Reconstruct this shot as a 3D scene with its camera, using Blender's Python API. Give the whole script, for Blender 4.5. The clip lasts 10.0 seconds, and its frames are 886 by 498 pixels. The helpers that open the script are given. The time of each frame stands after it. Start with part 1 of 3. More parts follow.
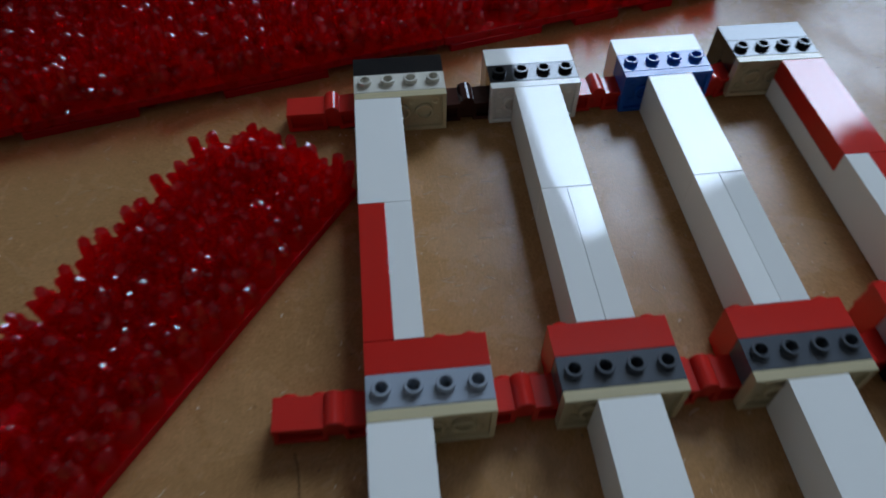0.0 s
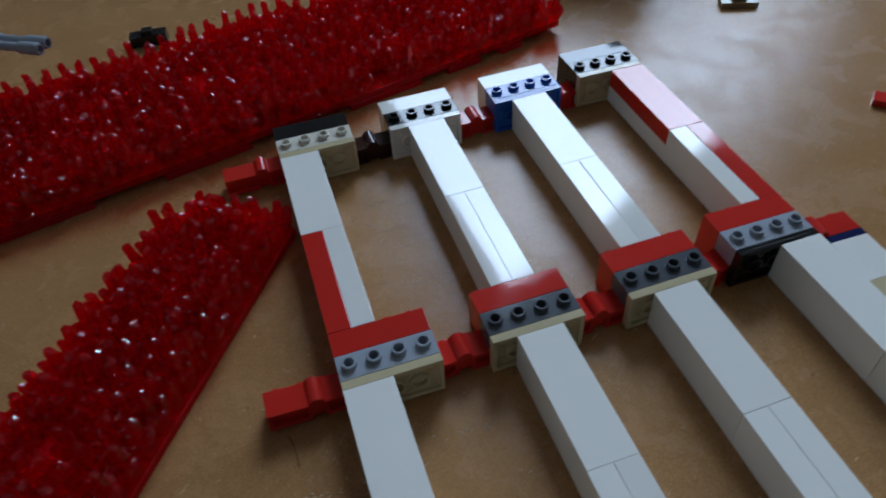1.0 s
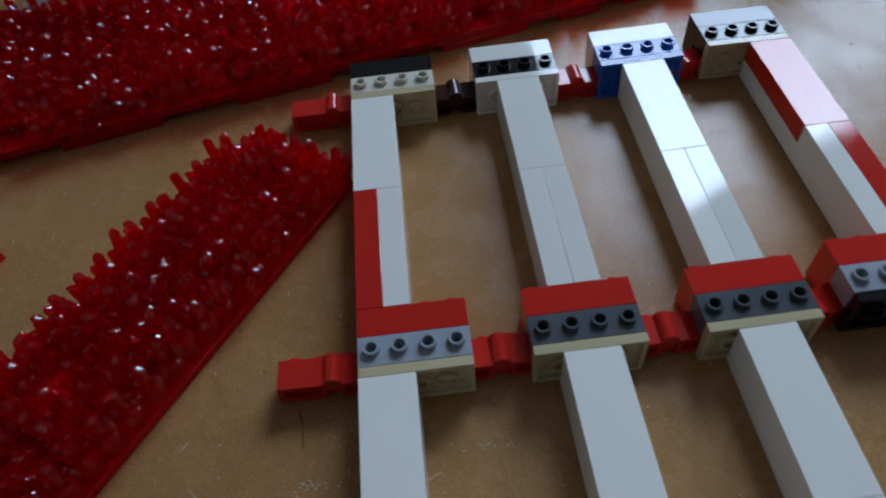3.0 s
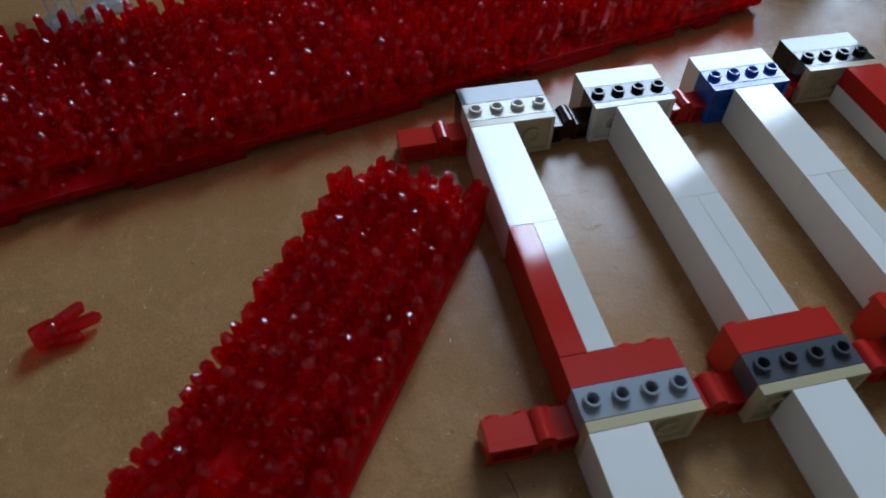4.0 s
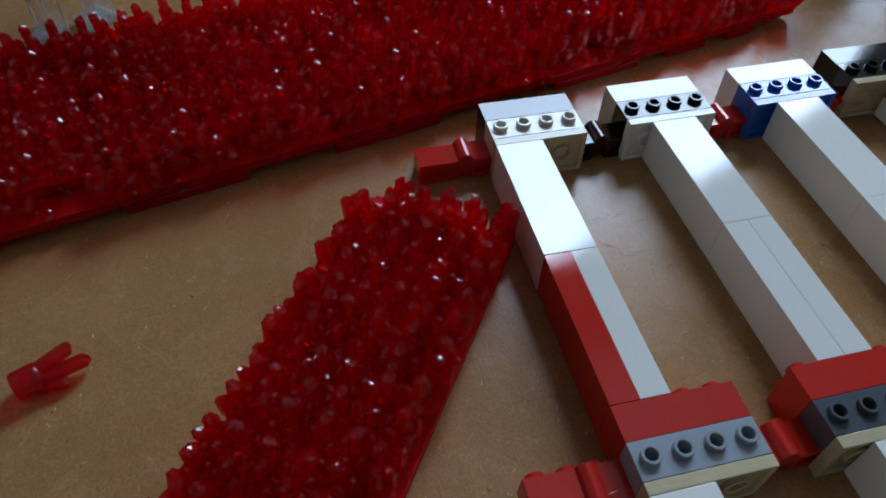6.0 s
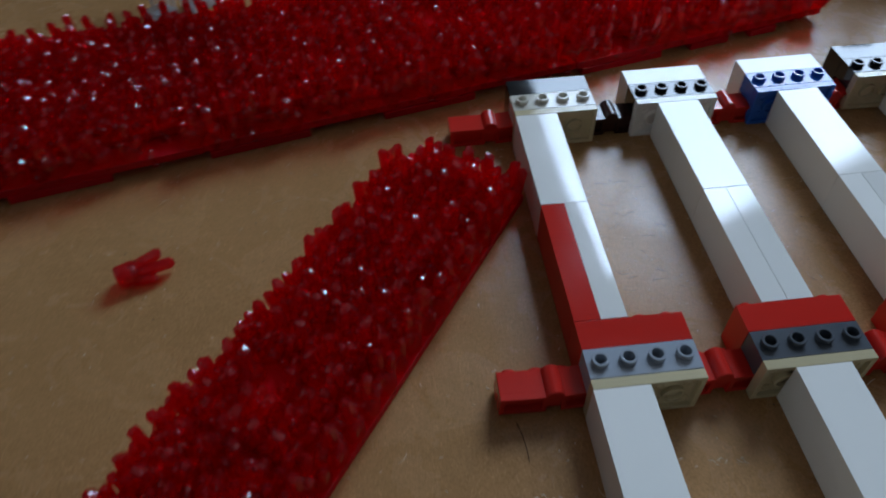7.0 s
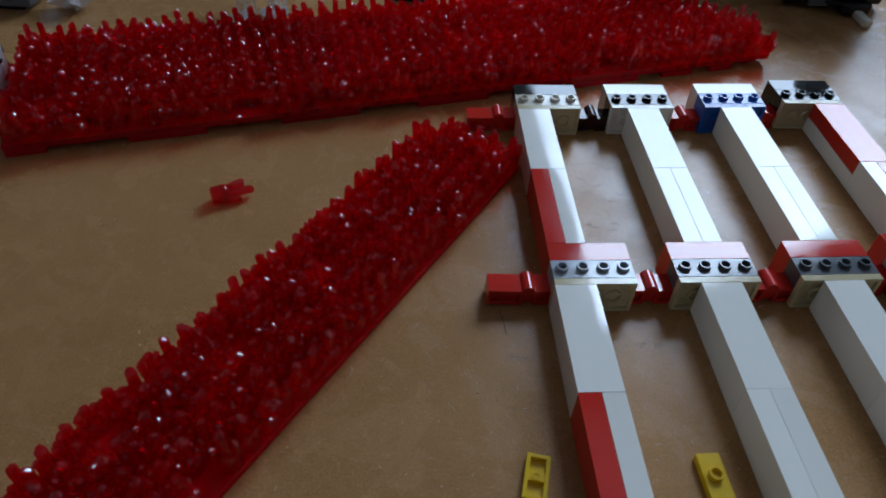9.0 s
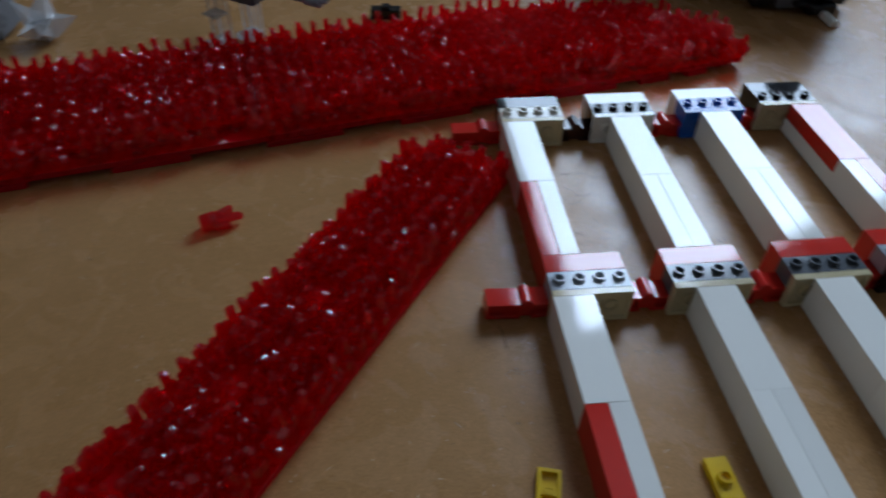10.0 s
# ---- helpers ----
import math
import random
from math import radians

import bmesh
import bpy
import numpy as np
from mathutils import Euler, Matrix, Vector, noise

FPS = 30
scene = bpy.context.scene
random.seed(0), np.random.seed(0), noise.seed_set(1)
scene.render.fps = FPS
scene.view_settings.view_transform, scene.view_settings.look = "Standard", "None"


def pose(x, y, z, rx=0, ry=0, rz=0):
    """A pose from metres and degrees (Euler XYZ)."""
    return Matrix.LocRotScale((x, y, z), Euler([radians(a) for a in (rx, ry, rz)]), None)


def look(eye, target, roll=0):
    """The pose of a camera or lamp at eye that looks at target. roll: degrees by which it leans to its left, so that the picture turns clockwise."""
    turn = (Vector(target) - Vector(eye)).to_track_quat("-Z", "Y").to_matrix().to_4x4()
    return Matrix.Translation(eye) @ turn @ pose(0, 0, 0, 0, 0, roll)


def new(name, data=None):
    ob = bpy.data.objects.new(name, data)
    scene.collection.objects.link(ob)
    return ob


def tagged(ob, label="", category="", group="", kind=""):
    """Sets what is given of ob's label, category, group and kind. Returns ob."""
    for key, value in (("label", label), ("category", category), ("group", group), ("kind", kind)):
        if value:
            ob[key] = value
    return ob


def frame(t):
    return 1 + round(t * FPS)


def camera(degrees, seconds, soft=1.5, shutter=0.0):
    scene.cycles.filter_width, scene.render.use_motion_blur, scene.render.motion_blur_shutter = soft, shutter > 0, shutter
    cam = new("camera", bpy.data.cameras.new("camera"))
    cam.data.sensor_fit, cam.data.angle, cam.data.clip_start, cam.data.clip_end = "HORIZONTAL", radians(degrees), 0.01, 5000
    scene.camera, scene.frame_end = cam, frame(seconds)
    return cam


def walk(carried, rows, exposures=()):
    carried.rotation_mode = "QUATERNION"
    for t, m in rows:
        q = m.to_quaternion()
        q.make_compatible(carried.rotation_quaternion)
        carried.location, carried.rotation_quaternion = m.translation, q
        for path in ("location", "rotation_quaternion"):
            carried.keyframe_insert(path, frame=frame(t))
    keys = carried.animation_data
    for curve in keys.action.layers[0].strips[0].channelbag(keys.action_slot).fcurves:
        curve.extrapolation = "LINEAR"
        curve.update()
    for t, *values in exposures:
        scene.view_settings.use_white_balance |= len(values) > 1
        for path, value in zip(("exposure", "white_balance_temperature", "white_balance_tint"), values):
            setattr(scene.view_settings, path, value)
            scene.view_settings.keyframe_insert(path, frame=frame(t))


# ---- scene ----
# ---------------------------------------------------------------- camera
cam = camera(64.39, 10.0, soft=1.85, shutter=0.4)
PATH = [
    (0, (0.01062, -0.07253, 0.17390), (0.03014, 0.11179, -0.06198), 0.23),
    (0.3, (-0.00334, -0.10463, 0.18396), (0.03378, 0.08920, -0.04199), 1.72),
    (0.5, (0.00144, -0.11307, 0.18394), (0.05061, 0.08113, -0.03937), 1.49),
    (0.8, (0.00327, -0.11894, 0.18894), (0.06226, 0.08095, -0.02685), 0.36),
    (1, (0.00105, -0.12228, 0.19516), (0.05593, 0.07910, -0.02034), -4.23),
    (1.3, (0.01474, -0.12851, 0.19355), (0.06041, 0.07207, -0.02482), -6.95),
    (1.5, (0.02484, -0.13501, 0.18755), (0.06482, 0.05812, -0.03851), -8.90),
    (1.8, (0.03013, -0.12786, 0.19291), (0.05740, 0.06368, -0.03636), -12.41),
    (2, (0.03695, -0.11754, 0.19412), (0.05404, 0.07783, -0.03290), -12.77),
    (2.2, (0.04639, -0.11236, 0.18788), (0.05817, 0.08140, -0.04085), -11.99),
    (3.3, (0.00792, -0.08383, 0.18290), (0.01719, 0.10426, -0.05063), -2.96),
    (3.5, (-0.00727, -0.07538, 0.18041), (0.01486, 0.11771, -0.04812), -2.22),
    (3.8, (-0.03961, -0.07153, 0.17873), (-0.00310, 0.12015, -0.04915), -0.12),
    (4, (-0.05626, -0.06696, 0.17695), (-0.00754, 0.12129, -0.05149), 2.18),
    (4.3, (-0.06258, -0.05369, 0.17483), (-0.00878, 0.13427, -0.05271), 2.45),
    (4.5, (-0.06256, -0.04771, 0.17329), (-0.00480, 0.14244, -0.05145), 2.23),
    (4.8, (-0.05909, -0.03981, 0.17097), (0.00089, 0.14837, -0.05484), 1.85),
    (5, (-0.06535, -0.03434, 0.17133), (-0.00911, 0.15502, -0.05445), 1.13),
    (5.3, (-0.07208, -0.04138, 0.16502), (-0.01889, 0.14690, -0.06240), 3.23),
    (5.5, (-0.06871, -0.04276, 0.16256), (-0.01252, 0.14537, -0.06427), 4.01),
    (5.7, (-0.06426, -0.04442, 0.16038), (-0.00952, 0.14591, -0.06496), 3.23),
    (6.8, (-0.05658, -0.07663, 0.18166), (-0.02317, 0.11888, -0.04342), -0.28),
    (7, (-0.04775, -0.09205, 0.18233), (-0.02980, 0.10620, -0.04211), -1.33),
    (7.2, (-0.03987, -0.10527, 0.18537), (-0.04110, 0.09593, -0.03715), -2.71),
    (7.5, (-0.01565, -0.12121, 0.19053), (-0.03932, 0.08082, -0.02997), -5.10),
    (7.7, (-0.02268, -0.13423, 0.18783), (-0.05798, 0.06886, -0.03013), -5.16),
    (8, (-0.04317, -0.16088, 0.18601), (-0.09826, 0.03679, -0.03283), -6.44),
    (8.3, (-0.05156, -0.16638, 0.19436), (-0.11068, 0.03074, -0.02392), -7.04),
    (8.5, (-0.04883, -0.16858, 0.19695), (-0.09517, 0.03407, -0.01934), -3.56),
    (8.8, (-0.04974, -0.17543, 0.20280), (-0.05832, 0.03632, -0.00954), 0.53),
    (9, (-0.05665, -0.17748, 0.20893), (-0.04001, 0.03634, -0.00083), 2.91),
    (9.3, (-0.07265, -0.17919, 0.20842), (-0.05298, 0.03723, 0.00159), 2.92),
    (9.5, (-0.07896, -0.17787, 0.20973), (-0.05971, 0.04014, 0.00454), 2.72),
    (9.8, (-0.07627, -0.17828, 0.21088), (-0.05716, 0.04144, 0.00751), 2.67),
    (10, (-0.06410, -0.17509, 0.21058), (-0.03736, 0.04121, 0.00442), 1.84),
]
EXPOSURES = [(0.0, 0.15), (2.0, 0.10), (3.5, 0.24), (4.5, 0.37), (5.5, 0.33), (7.5, 0.23), (9.0, 0.22), (10.0, 0.22)]
walk(cam, [(t, look(eye, target, roll)) for t, eye, target, roll in PATH], EXPOSURES)

# ---------------------------------------------------------------- light
WINDOW_STRENGTH = 13.4
scene.view_settings.exposure = 0.0

world = bpy.data.worlds.new("sky")
scene.world = world
world.use_nodes = True
wn = world.node_tree
sky = wn.nodes.new("ShaderNodeTexSky")
sky.sky_type, sky.sun_disc = "NISHITA", False
sky.sun_elevation, sky.sun_rotation = radians(40), radians(25)
wn.nodes["Background"].inputs["Strength"].default_value = 0.1
wn.links.new(sky.outputs[0], wn.nodes["Background"].inputs["Color"])

# ---------------------------------------------------------------- helpers
MM = 0.001


def material(name, color, rough=0.3, **extra):
    m = bpy.data.materials.new(name)
    m.use_nodes = True
    b = m.node_tree.nodes["Principled BSDF"]
    b.inputs["Base Color"].default_value = (*color, 1)
    b.inputs["Roughness"].default_value = rough
    for key, value in extra.items():
        b.inputs[key.replace("_", " ")].default_value = value
    return m


def node(m, kind, **values):
    n = m.node_tree.nodes.new("ShaderNode" + kind)
    for key, value in values.items():
        n.inputs[key.replace("_", " ")].default_value = value
    return n


def link(m, a, b):
    m.node_tree.links.new(a, b)


def ramp(m, source, stops):
    r = m.node_tree.nodes.new("ShaderNodeValToRGB")
    while len(r.color_ramp.elements) < len(stops):
        r.color_ramp.elements.new(0.5)
    for e, (at, c) in zip(r.color_ramp.elements, stops):
        e.position, e.color = at, (*c, 1) if len(c) == 3 else c
    link(m, source, r.inputs[0])
    return r.outputs[0]


def plastic(name, color, rough=0.16, vary=0.06):
    """Moulded glossy plastic: a little different from piece to piece, with faint handling marks and a barely wavy face."""
    m = material(name, color, rough, IOR=1.445)
    b = m.node_tree.nodes["Principled BSDF"]
    geo = m.node_tree.nodes.new("ShaderNodeTexCoord")
    info = m.node_tree.nodes.new("ShaderNodeObjectInfo")
    hsv = node(m, "HueSaturation", Color=(*color, 1))
    span = node(m, "MapRange", To_Min=1 - vary, To_Max=1 + vary)
    link(m, info.outputs["Random"], span.inputs["Value"])
    link(m, span.outputs[0], hsv.inputs["Value"])
    link(m, hsv.outputs[0], b.inputs["Base Color"])
    smear = node(m, "TexNoise", Scale=90.0, Detail=4.0)
    link(m, geo.outputs["Object"], smear.inputs["Vector"])
    link(m, ramp(m, smear.outputs[0], [(0.3, (rough * 0.7,) * 3), (0.7, (rough * 1.5,) * 3)]), b.inputs["Roughness"])
    wave = node(m, "TexNoise", Scale=45.0, Detail=1.0)
    link(m, geo.outputs["Object"], wave.inputs["Vector"])
    # faint drag lines along the length of the pieces
    drawn = node(m, "Mapping")
    drawn.inputs["Scale"].default_value = (210, 9, 90)
    line = node(m, "TexNoise", Scale=1.0, Detail=1.5, Distortion=0.4)
    link(m, geo.outputs["Object"], drawn.inputs["Vector"])
    link(m, drawn.outputs[0], line.inputs["Vector"])
    both = node(m, "Math")
    both.operation = "MULTIPLY_ADD"
    both.inputs[1].default_value = 0.22
    link(m, line.outputs[0], both.inputs[0]), link(m, wave.outputs[0], both.inputs[2])
    bump = node(m, "Bump", Strength=0.45, Distance=0.00009)
    link(m, both.outputs[0], bump.inputs["Height"])
    link(m, bump.outputs[0], b.inputs["Normal"])
    return m


def clear_plastic(name, tint, body, clear_share, bend, front=0.4, rough=0.03, shine=0.036):
    """Clear tinted plastic: light passes straight on, tinted, or is scattered in its body; the faces are glossy."""
    m = bpy.data.materials.new(name)
    m.use_nodes = True
    tree = m.node_tree
    out = tree.nodes["Material Output"]
    tree.nodes.remove(tree.nodes["Principled BSDF"])
    info = tree.nodes.new("ShaderNodeObjectInfo")
    hsv = node(m, "HueSaturation", Color=(*body, 1))
    span = node(m, "MapRange", To_Min=0.84, To_Max=1.02)
    link(m, info.outputs["Random"], span.inputs["Value"])
    link(m, span.outputs[0], hsv.inputs["Value"])
    onward = node(m, "BsdfTranslucent")
    back = node(m, "BsdfDiffuse")
    for n in (onward, back):
        link(m, hsv.outputs[0], n.inputs["Color"])
    scatter = node(m, "MixShader", Fac=front)
    link(m, onward.outputs[0], scatter.inputs[1]), link(m, back.outputs[0], scatter.inputs[2])
    straight = node(m, "BsdfTransparent", Color=(*tint, 1))
    bent = node(m, "BsdfRefraction", Color=(*tint, 1), IOR=1.5, Roughness=rough * 2)
    pass_on = node(m, "MixShader", Fac=bend)
    link(m, straight.outputs[0], pass_on.inputs[1]), link(m, bent.outputs[0], pass_on.inputs[2])
    inside = node(m, "MixShader", Fac=clear_share)
    link(m, scatter.outputs[0], inside.inputs[1]), link(m, pass_on.outputs[0], inside.inputs[2])
    gloss = node(m, "BsdfGlossy", Color=(1, 1, 1, 1), Roughness=rough)
    slant = node(m, "LayerWeight", Blend=0.5)
    rise = node(m, "Math")
    rise.operation = "POWER"
    rise.inputs[1].default_value = 5.0
    link(m, slant.outputs["Facing"], rise.inputs[0])
    share = node(m, "MapRange", To_Min=shine, To_Max=8 * shine)
    link(m, rise.outputs[0], share.inputs["Value"])
    skin = node(m, "MixShader")
    link(m, share.outputs[0], skin.inputs[0])
    link(m, inside.outputs[0], skin.inputs[1]), link(m, gloss.outputs[0], skin.inputs[2])
    link(m, skin.outputs[0], out.inputs["Surface"])
    return m


WHITE = plastic("white_plastic", (0.925, 0.895, 0.82), 0.05)
CREAM = plastic("warm_white_plastic", (0.74, 0.69, 0.58), 0.06)
TAN = plastic("tan_plastic", (0.60, 0.50, 0.30), 0.12)
DARK_TAN = plastic("dark_tan_plastic", (0.26, 0.19, 0.10), 0.15)
RED = plastic("red_plastic", (0.62, 0.025, 0.017), 0.06)
BLACK = plastic("black_plastic", (0.012, 0.012, 0.013), 0.05)
BLUE = plastic("blue_plastic", (0.018, 0.12, 0.50), 0.05)
NAVY = plastic("dark_blue_plastic", (0.010, 0.018, 0.075), 0.08)
BROWN = plastic("dark_brown_plastic", (0.045, 0.014, 0.010), 0.06)
GREY = plastic("light_grey_plastic", (0.34, 0.37, 0.41), 0.12)
SLATE = plastic("dark_grey_plastic", (0.088, 0.097, 0.11), 0.12)
YELLOW = plastic("yellow_plastic", (0.75, 0.47, 0.012), 0.2)
AZURE = plastic("azure_plastic", (0.03, 0.36, 0.60), 0.2)
CRYSTAL = clear_plastic("clear_red_plastic", (0.96, 0.046, 0.088), (0.95, 0.058, 0.086), 0.87, 0.12, 0.32, 0.025, 0.044)
PLATE_RED = clear_plastic("clear_red_plate", (1.0, 0.06, 0.06), (0.82, 0.004, 0.016), 0.07, 0.0, 0.6, 0.16, 0.03)
CRYSTAL_FOOT = clear_plastic("clear_red_crystal_foot", (0.94, 0.042, 0.070), (0.88, 0.045, 0.065), 0.80, 0.0, 0.4, 0.12, 0.012)
# opaque filler red: shows between the crystals and blocks light through the strip
CORE_RED = clear_plastic("deep_red_filler", (0.9, 0.03, 0.05), (0.80, 0.003, 0.015), 0.03, 0.0, 0.7, 0.3, 0.012)
CLEAR = clear_plastic("clear_plastic", (0.98, 0.985, 0.99), (0.9, 0.92, 0.94), 0.90, 0.0, 0.6, 0.03, 0.07)

# milkier copy of CLEAR: lit edges and glints are put into its body
BRIGHT_CLEAR = clear_plastic("lit_clear_plastic", (0.96, 0.97, 0.98), (0.98, 0.99, 1.0), 0.64, 0.15, 0.7, 0.03, 0.20)


def mixed(m, first, second, way="MULTIPLY", share=1.0):
    n = node(m, "Mix")
    n.data_type, n.blend_type = "RGBA", way
    n.inputs["Factor"].default_value = share
    link(m, first, n.inputs[6]), link(m, second, n.inputs[7])
    return n.outputs[2]


def board_material():
    """Oiled hardboard: pressed brown fibres, fine speckle, worn and slightly uneven gloss."""
    m = material("hardboard", (0.4, 0.25, 0.12), 0.3, IOR=1.35)
    b = m.node_tree.nodes["Principled BSDF"]
    at = m.node_tree.nodes.new("ShaderNodeTexCoord").outputs["Object"]
    big = node(m, "TexNoise", Scale=9.0, Detail=5.0, Roughness=0.6)
    fine = node(m, "TexNoise", Scale=1100.0, Detail=3.0, Roughness=0.7)
    mid = node(m, "TexNoise", Scale=260.0, Detail=5.0, Roughness=0.75)
    for n in (big, fine, mid):
        link(m, at, n.inputs["Vector"])
    colour = ramp(m, big.outputs[0], [(0.25, (0.405, 0.206, 0.078)), (0.75, (0.49, 0.257, 0.104))])
    colour = mixed(m, colour, ramp(m, fine.outputs[0], [(0.28, (0.74, 0.72, 0.68)), (0.55, (1.0, 1.0, 1.0)), (0.8, (1.1, 1.1, 1.1))]))
    colour = mixed(m, colour, ramp(m, mid.outputs[0], [(0.3, (0.86, 0.85, 0.83)), (0.7, (1.08, 1.08, 1.08))]))
    # fibres in two directions: pale and dark threads pressed into the face
    heights = [fine.outputs[0]]
    for turn, tint, start in ((0.5, (1.45, 1.5, 1.6), 0.64), (-0.9, (1.4, 1.45, 1.5), 0.65), (1.9, (0.6, 0.56, 0.5), 0.66)):
        stretch = node(m, "Mapping")
        stretch.inputs["Scale"].default_value = (1000, 230, 400)
        stretch.inputs["Rotation"].default_value = (0, 0, turn)
        fibre = node(m, "TexNoise", Scale=1.0, Detail=1.5, Distortion=2.2)
        link(m, at, stretch.inputs["Vector"])
        link(m, stretch.outputs[0], fibre.inputs["Vector"])
        colour = mixed(m, colour, ramp(m, fibre.outputs[0], [(start, (1.0, 1.0, 1.0)), (start + 0.09, tint)]), share=0.55)
        heights.append(fibre.outputs[0])
    # handling marks: duller and glossier patches, a few centimetres wide
    smudge = node(m, "TexNoise", Scale=48.0, Detail=4.0, Roughness=0.6, Distortion=0.6)
    link(m, at, smudge.inputs["Vector"])
    colour = mixed(m, colour, ramp(m, smudge.outputs[0], [(0.3, (0.93, 0.92, 0.90)), (0.7, (1.05, 1.05, 1.06))]))
    link(m, colour, b.inputs["Base Color"])
    link(m, ramp(m, smudge.outputs[0], [(0.34, (0.18, 0.18, 0.18)), (0.66, (0.33, 0.33, 0.33))]), b.inputs["Roughness"])
    both = node(m, "Math")
    link(m, heights[0], both.inputs[0]), link(m, heights[1], both.inputs[1])
    more = node(m, "Math")
    link(m, both.outputs[0], more.inputs[0]), link(m, mid.outputs[0], more.inputs[1])
    bump = node(m, "Bump", Strength=0.2, Distance=0.00025)
    link(m, more.outputs[0], bump.inputs["Height"])
    link(m, bump.outputs[0], b.inputs["Normal"])
    return m


def paint(name, color, rough=0.7):
    m = material(name, color, rough)
    b = m.node_tree.nodes["Principled BSDF"]
    at = m.node_tree.nodes.new("ShaderNodeTexCoord").outputs["Object"]
    n = node(m, "TexNoise", Scale=3.0, Detail=6.0)
    link(m, at, n.inputs["Vector"])
    link(m, ramp(m, n.outputs[0], [(0.3, tuple(c * 0.92 for c in color)), (0.7, color)]), b.inputs["Base Color"])
    return m


HARDBOARD = board_material()
WALL = paint("wall_paint", (0.66, 0.61, 0.55))
# darker tones on the unseen south wall and ceiling dim their reflections
DARK_WALL = paint("dim_wall_paint", (0.20, 0.18, 0.165))
CEILING = paint("ceiling_paint", (0.27, 0.25, 0.23))
FLOOR = paint("wood_floor", (0.25, 0.15, 0.08), 0.45)
FRAME = paint("window_paint", (0.75, 0.75, 0.73), 0.4)


def mesh_of(name, bm, mat):
    me = bpy.data.meshes.new(name)
    bm.to_mesh(me)
    bm.free()
    me.materials.append(mat)
    return me


def part(name, bm, mat, parent=None, label=""):
    ob = new(name, bm if isinstance(bm, bpy.types.Mesh) else mesh_of(name, bm, mat))
    if parent:
        ob.parent = parent
    if label:
        ob["label"] = label
    return ob


def empty(name, m, label, category, group="", kind=""):
    ob = new(name)
    ob.empty_display_size = 0.005
    ob.matrix_basis = m
    return tagged(ob, label, category, group, kind)


def box(bm, x0, x1, y0, y1, z0, z1, bevel=0.15):
    """A block from its limits in millimetres, with softened edges."""
    verts = bmesh.ops.create_cube(bm, size=1.0)["verts"]
    bmesh.ops.scale(bm, vec=((x1 - x0) * MM, (y1 - y0) * MM, (z1 - z0) * MM), verts=verts)
    bmesh.ops.translate(bm, vec=((x0 + x1) / 2 * MM, (y0 + y1) / 2 * MM, (z0 + z1) / 2 * MM), verts=verts)
    if bevel:
        edges = list({e for v in verts for e in v.link_edges})
        bmesh.ops.bevel(bm, geom=edges, offset=bevel * MM, segments=2, affect="EDGES", profile=0.5)
    return bm


def block(*limits, bevel=0.15):
    return box(bmesh.new(), *limits, bevel=bevel)


def lathe(bm, rings, m=None, sides=20):
    """Rings of (radius, height) in millimetres turned round z; a radius of zero closes the end."""
    m = m or Matrix.Identity(4)
    loops = []
    for r, z in rings:
        if r == 0:
            loops.append([bm.verts.new(m @ Vector((0, 0, z * MM)))])
        else:
            loops.append([bm.verts.new(m @ Vector((r * MM * math.cos(k * math.tau / sides), r * MM * math.sin(k * math.tau / sides), z * MM))) for k in range(sides)])
    for a, b in zip(loops, loops[1:]):
        for k in range(sides):
            j = (k + 1) % sides
            face = [a[k % len(a)], a[j % len(a)], b[j % len(b)], b[k % len(b)]]
            face = list(dict.fromkeys(face))
            if len(face) > 2:
                bm.faces.new(face).smooth = True
    return bm


def smooth_by_angle(bm, degrees=35):
    bm.normal_update()
    for f in bm.faces:
        f.smooth = True
    for e in bm.edges:
        if len(e.link_faces) == 2 and e.calc_face_angle(0) > radians(degrees):
            e.smooth = False
    return bm


# stud shapes, standing on z = 0
HOLLOW_STUD = [(2.45, -0.2), (2.45, 1.5), (2.3, 1.7), (1.75, 1.7), (1.6, 1.55), (1.6, -4.5), (0, -4.5)]
SOLID_STUD = [(2.42, -0.2), (2.42, 1.5), (2.27, 1.7), (0, 1.7)]


def stud(parent, mat, x, y, z, way="up", rings=SOLID_STUD):
    turn = {"up": pose(0, 0, 0), "back": pose(0, 0, 0, -90)}[way]
    bm = lathe(bmesh.new(), rings, pose(x * MM, y * MM, z * MM) @ turn)
    return part("stud", smooth_by_angle(bm), mat, parent)


# ---------------------------------------------------------------- room
# unseen room; its walls stand close to bounce window light onto the bricks
W0, W1, FRONT, BACK, LOW, HIGH = -1.4, 2.2, -1.5, 1.30, -0.75, 1.95


def slab(name, limits, mat, label):
    ob = part(name, block(*[v * 1000 for v in limits], bevel=0), mat)
    return tagged(ob, label, name.split("_")[0], kind="structure")


slab("floor", (W0 - 0.2, W1 + 0.2, FRONT - 0.2, BACK + 0.2, LOW - 0.1, LOW), FLOOR, "brown wooden floor under the work table")
slab("ceiling", (W0 - 0.2, W1 + 0.2, FRONT - 0.2, BACK + 0.2, HIGH, HIGH + 0.1), CEILING, "plain grey-beige painted ceiling of the room")
slab("wall_west", (W0 - 0.15, W0, FRONT, BACK, LOW, HIGH), WALL, "plain off-white painted wall of the room")
slab("wall_east", (W1, W1 + 0.15, FRONT, BACK, LOW, HIGH), WALL, "plain off-white painted wall of the room")
slab("wall_south", (W0 - 0.15, W1 + 0.15, FRONT - 0.15, FRONT, LOW, HIGH), DARK_WALL, "plain unseen wall, toned dark to dim reflections")

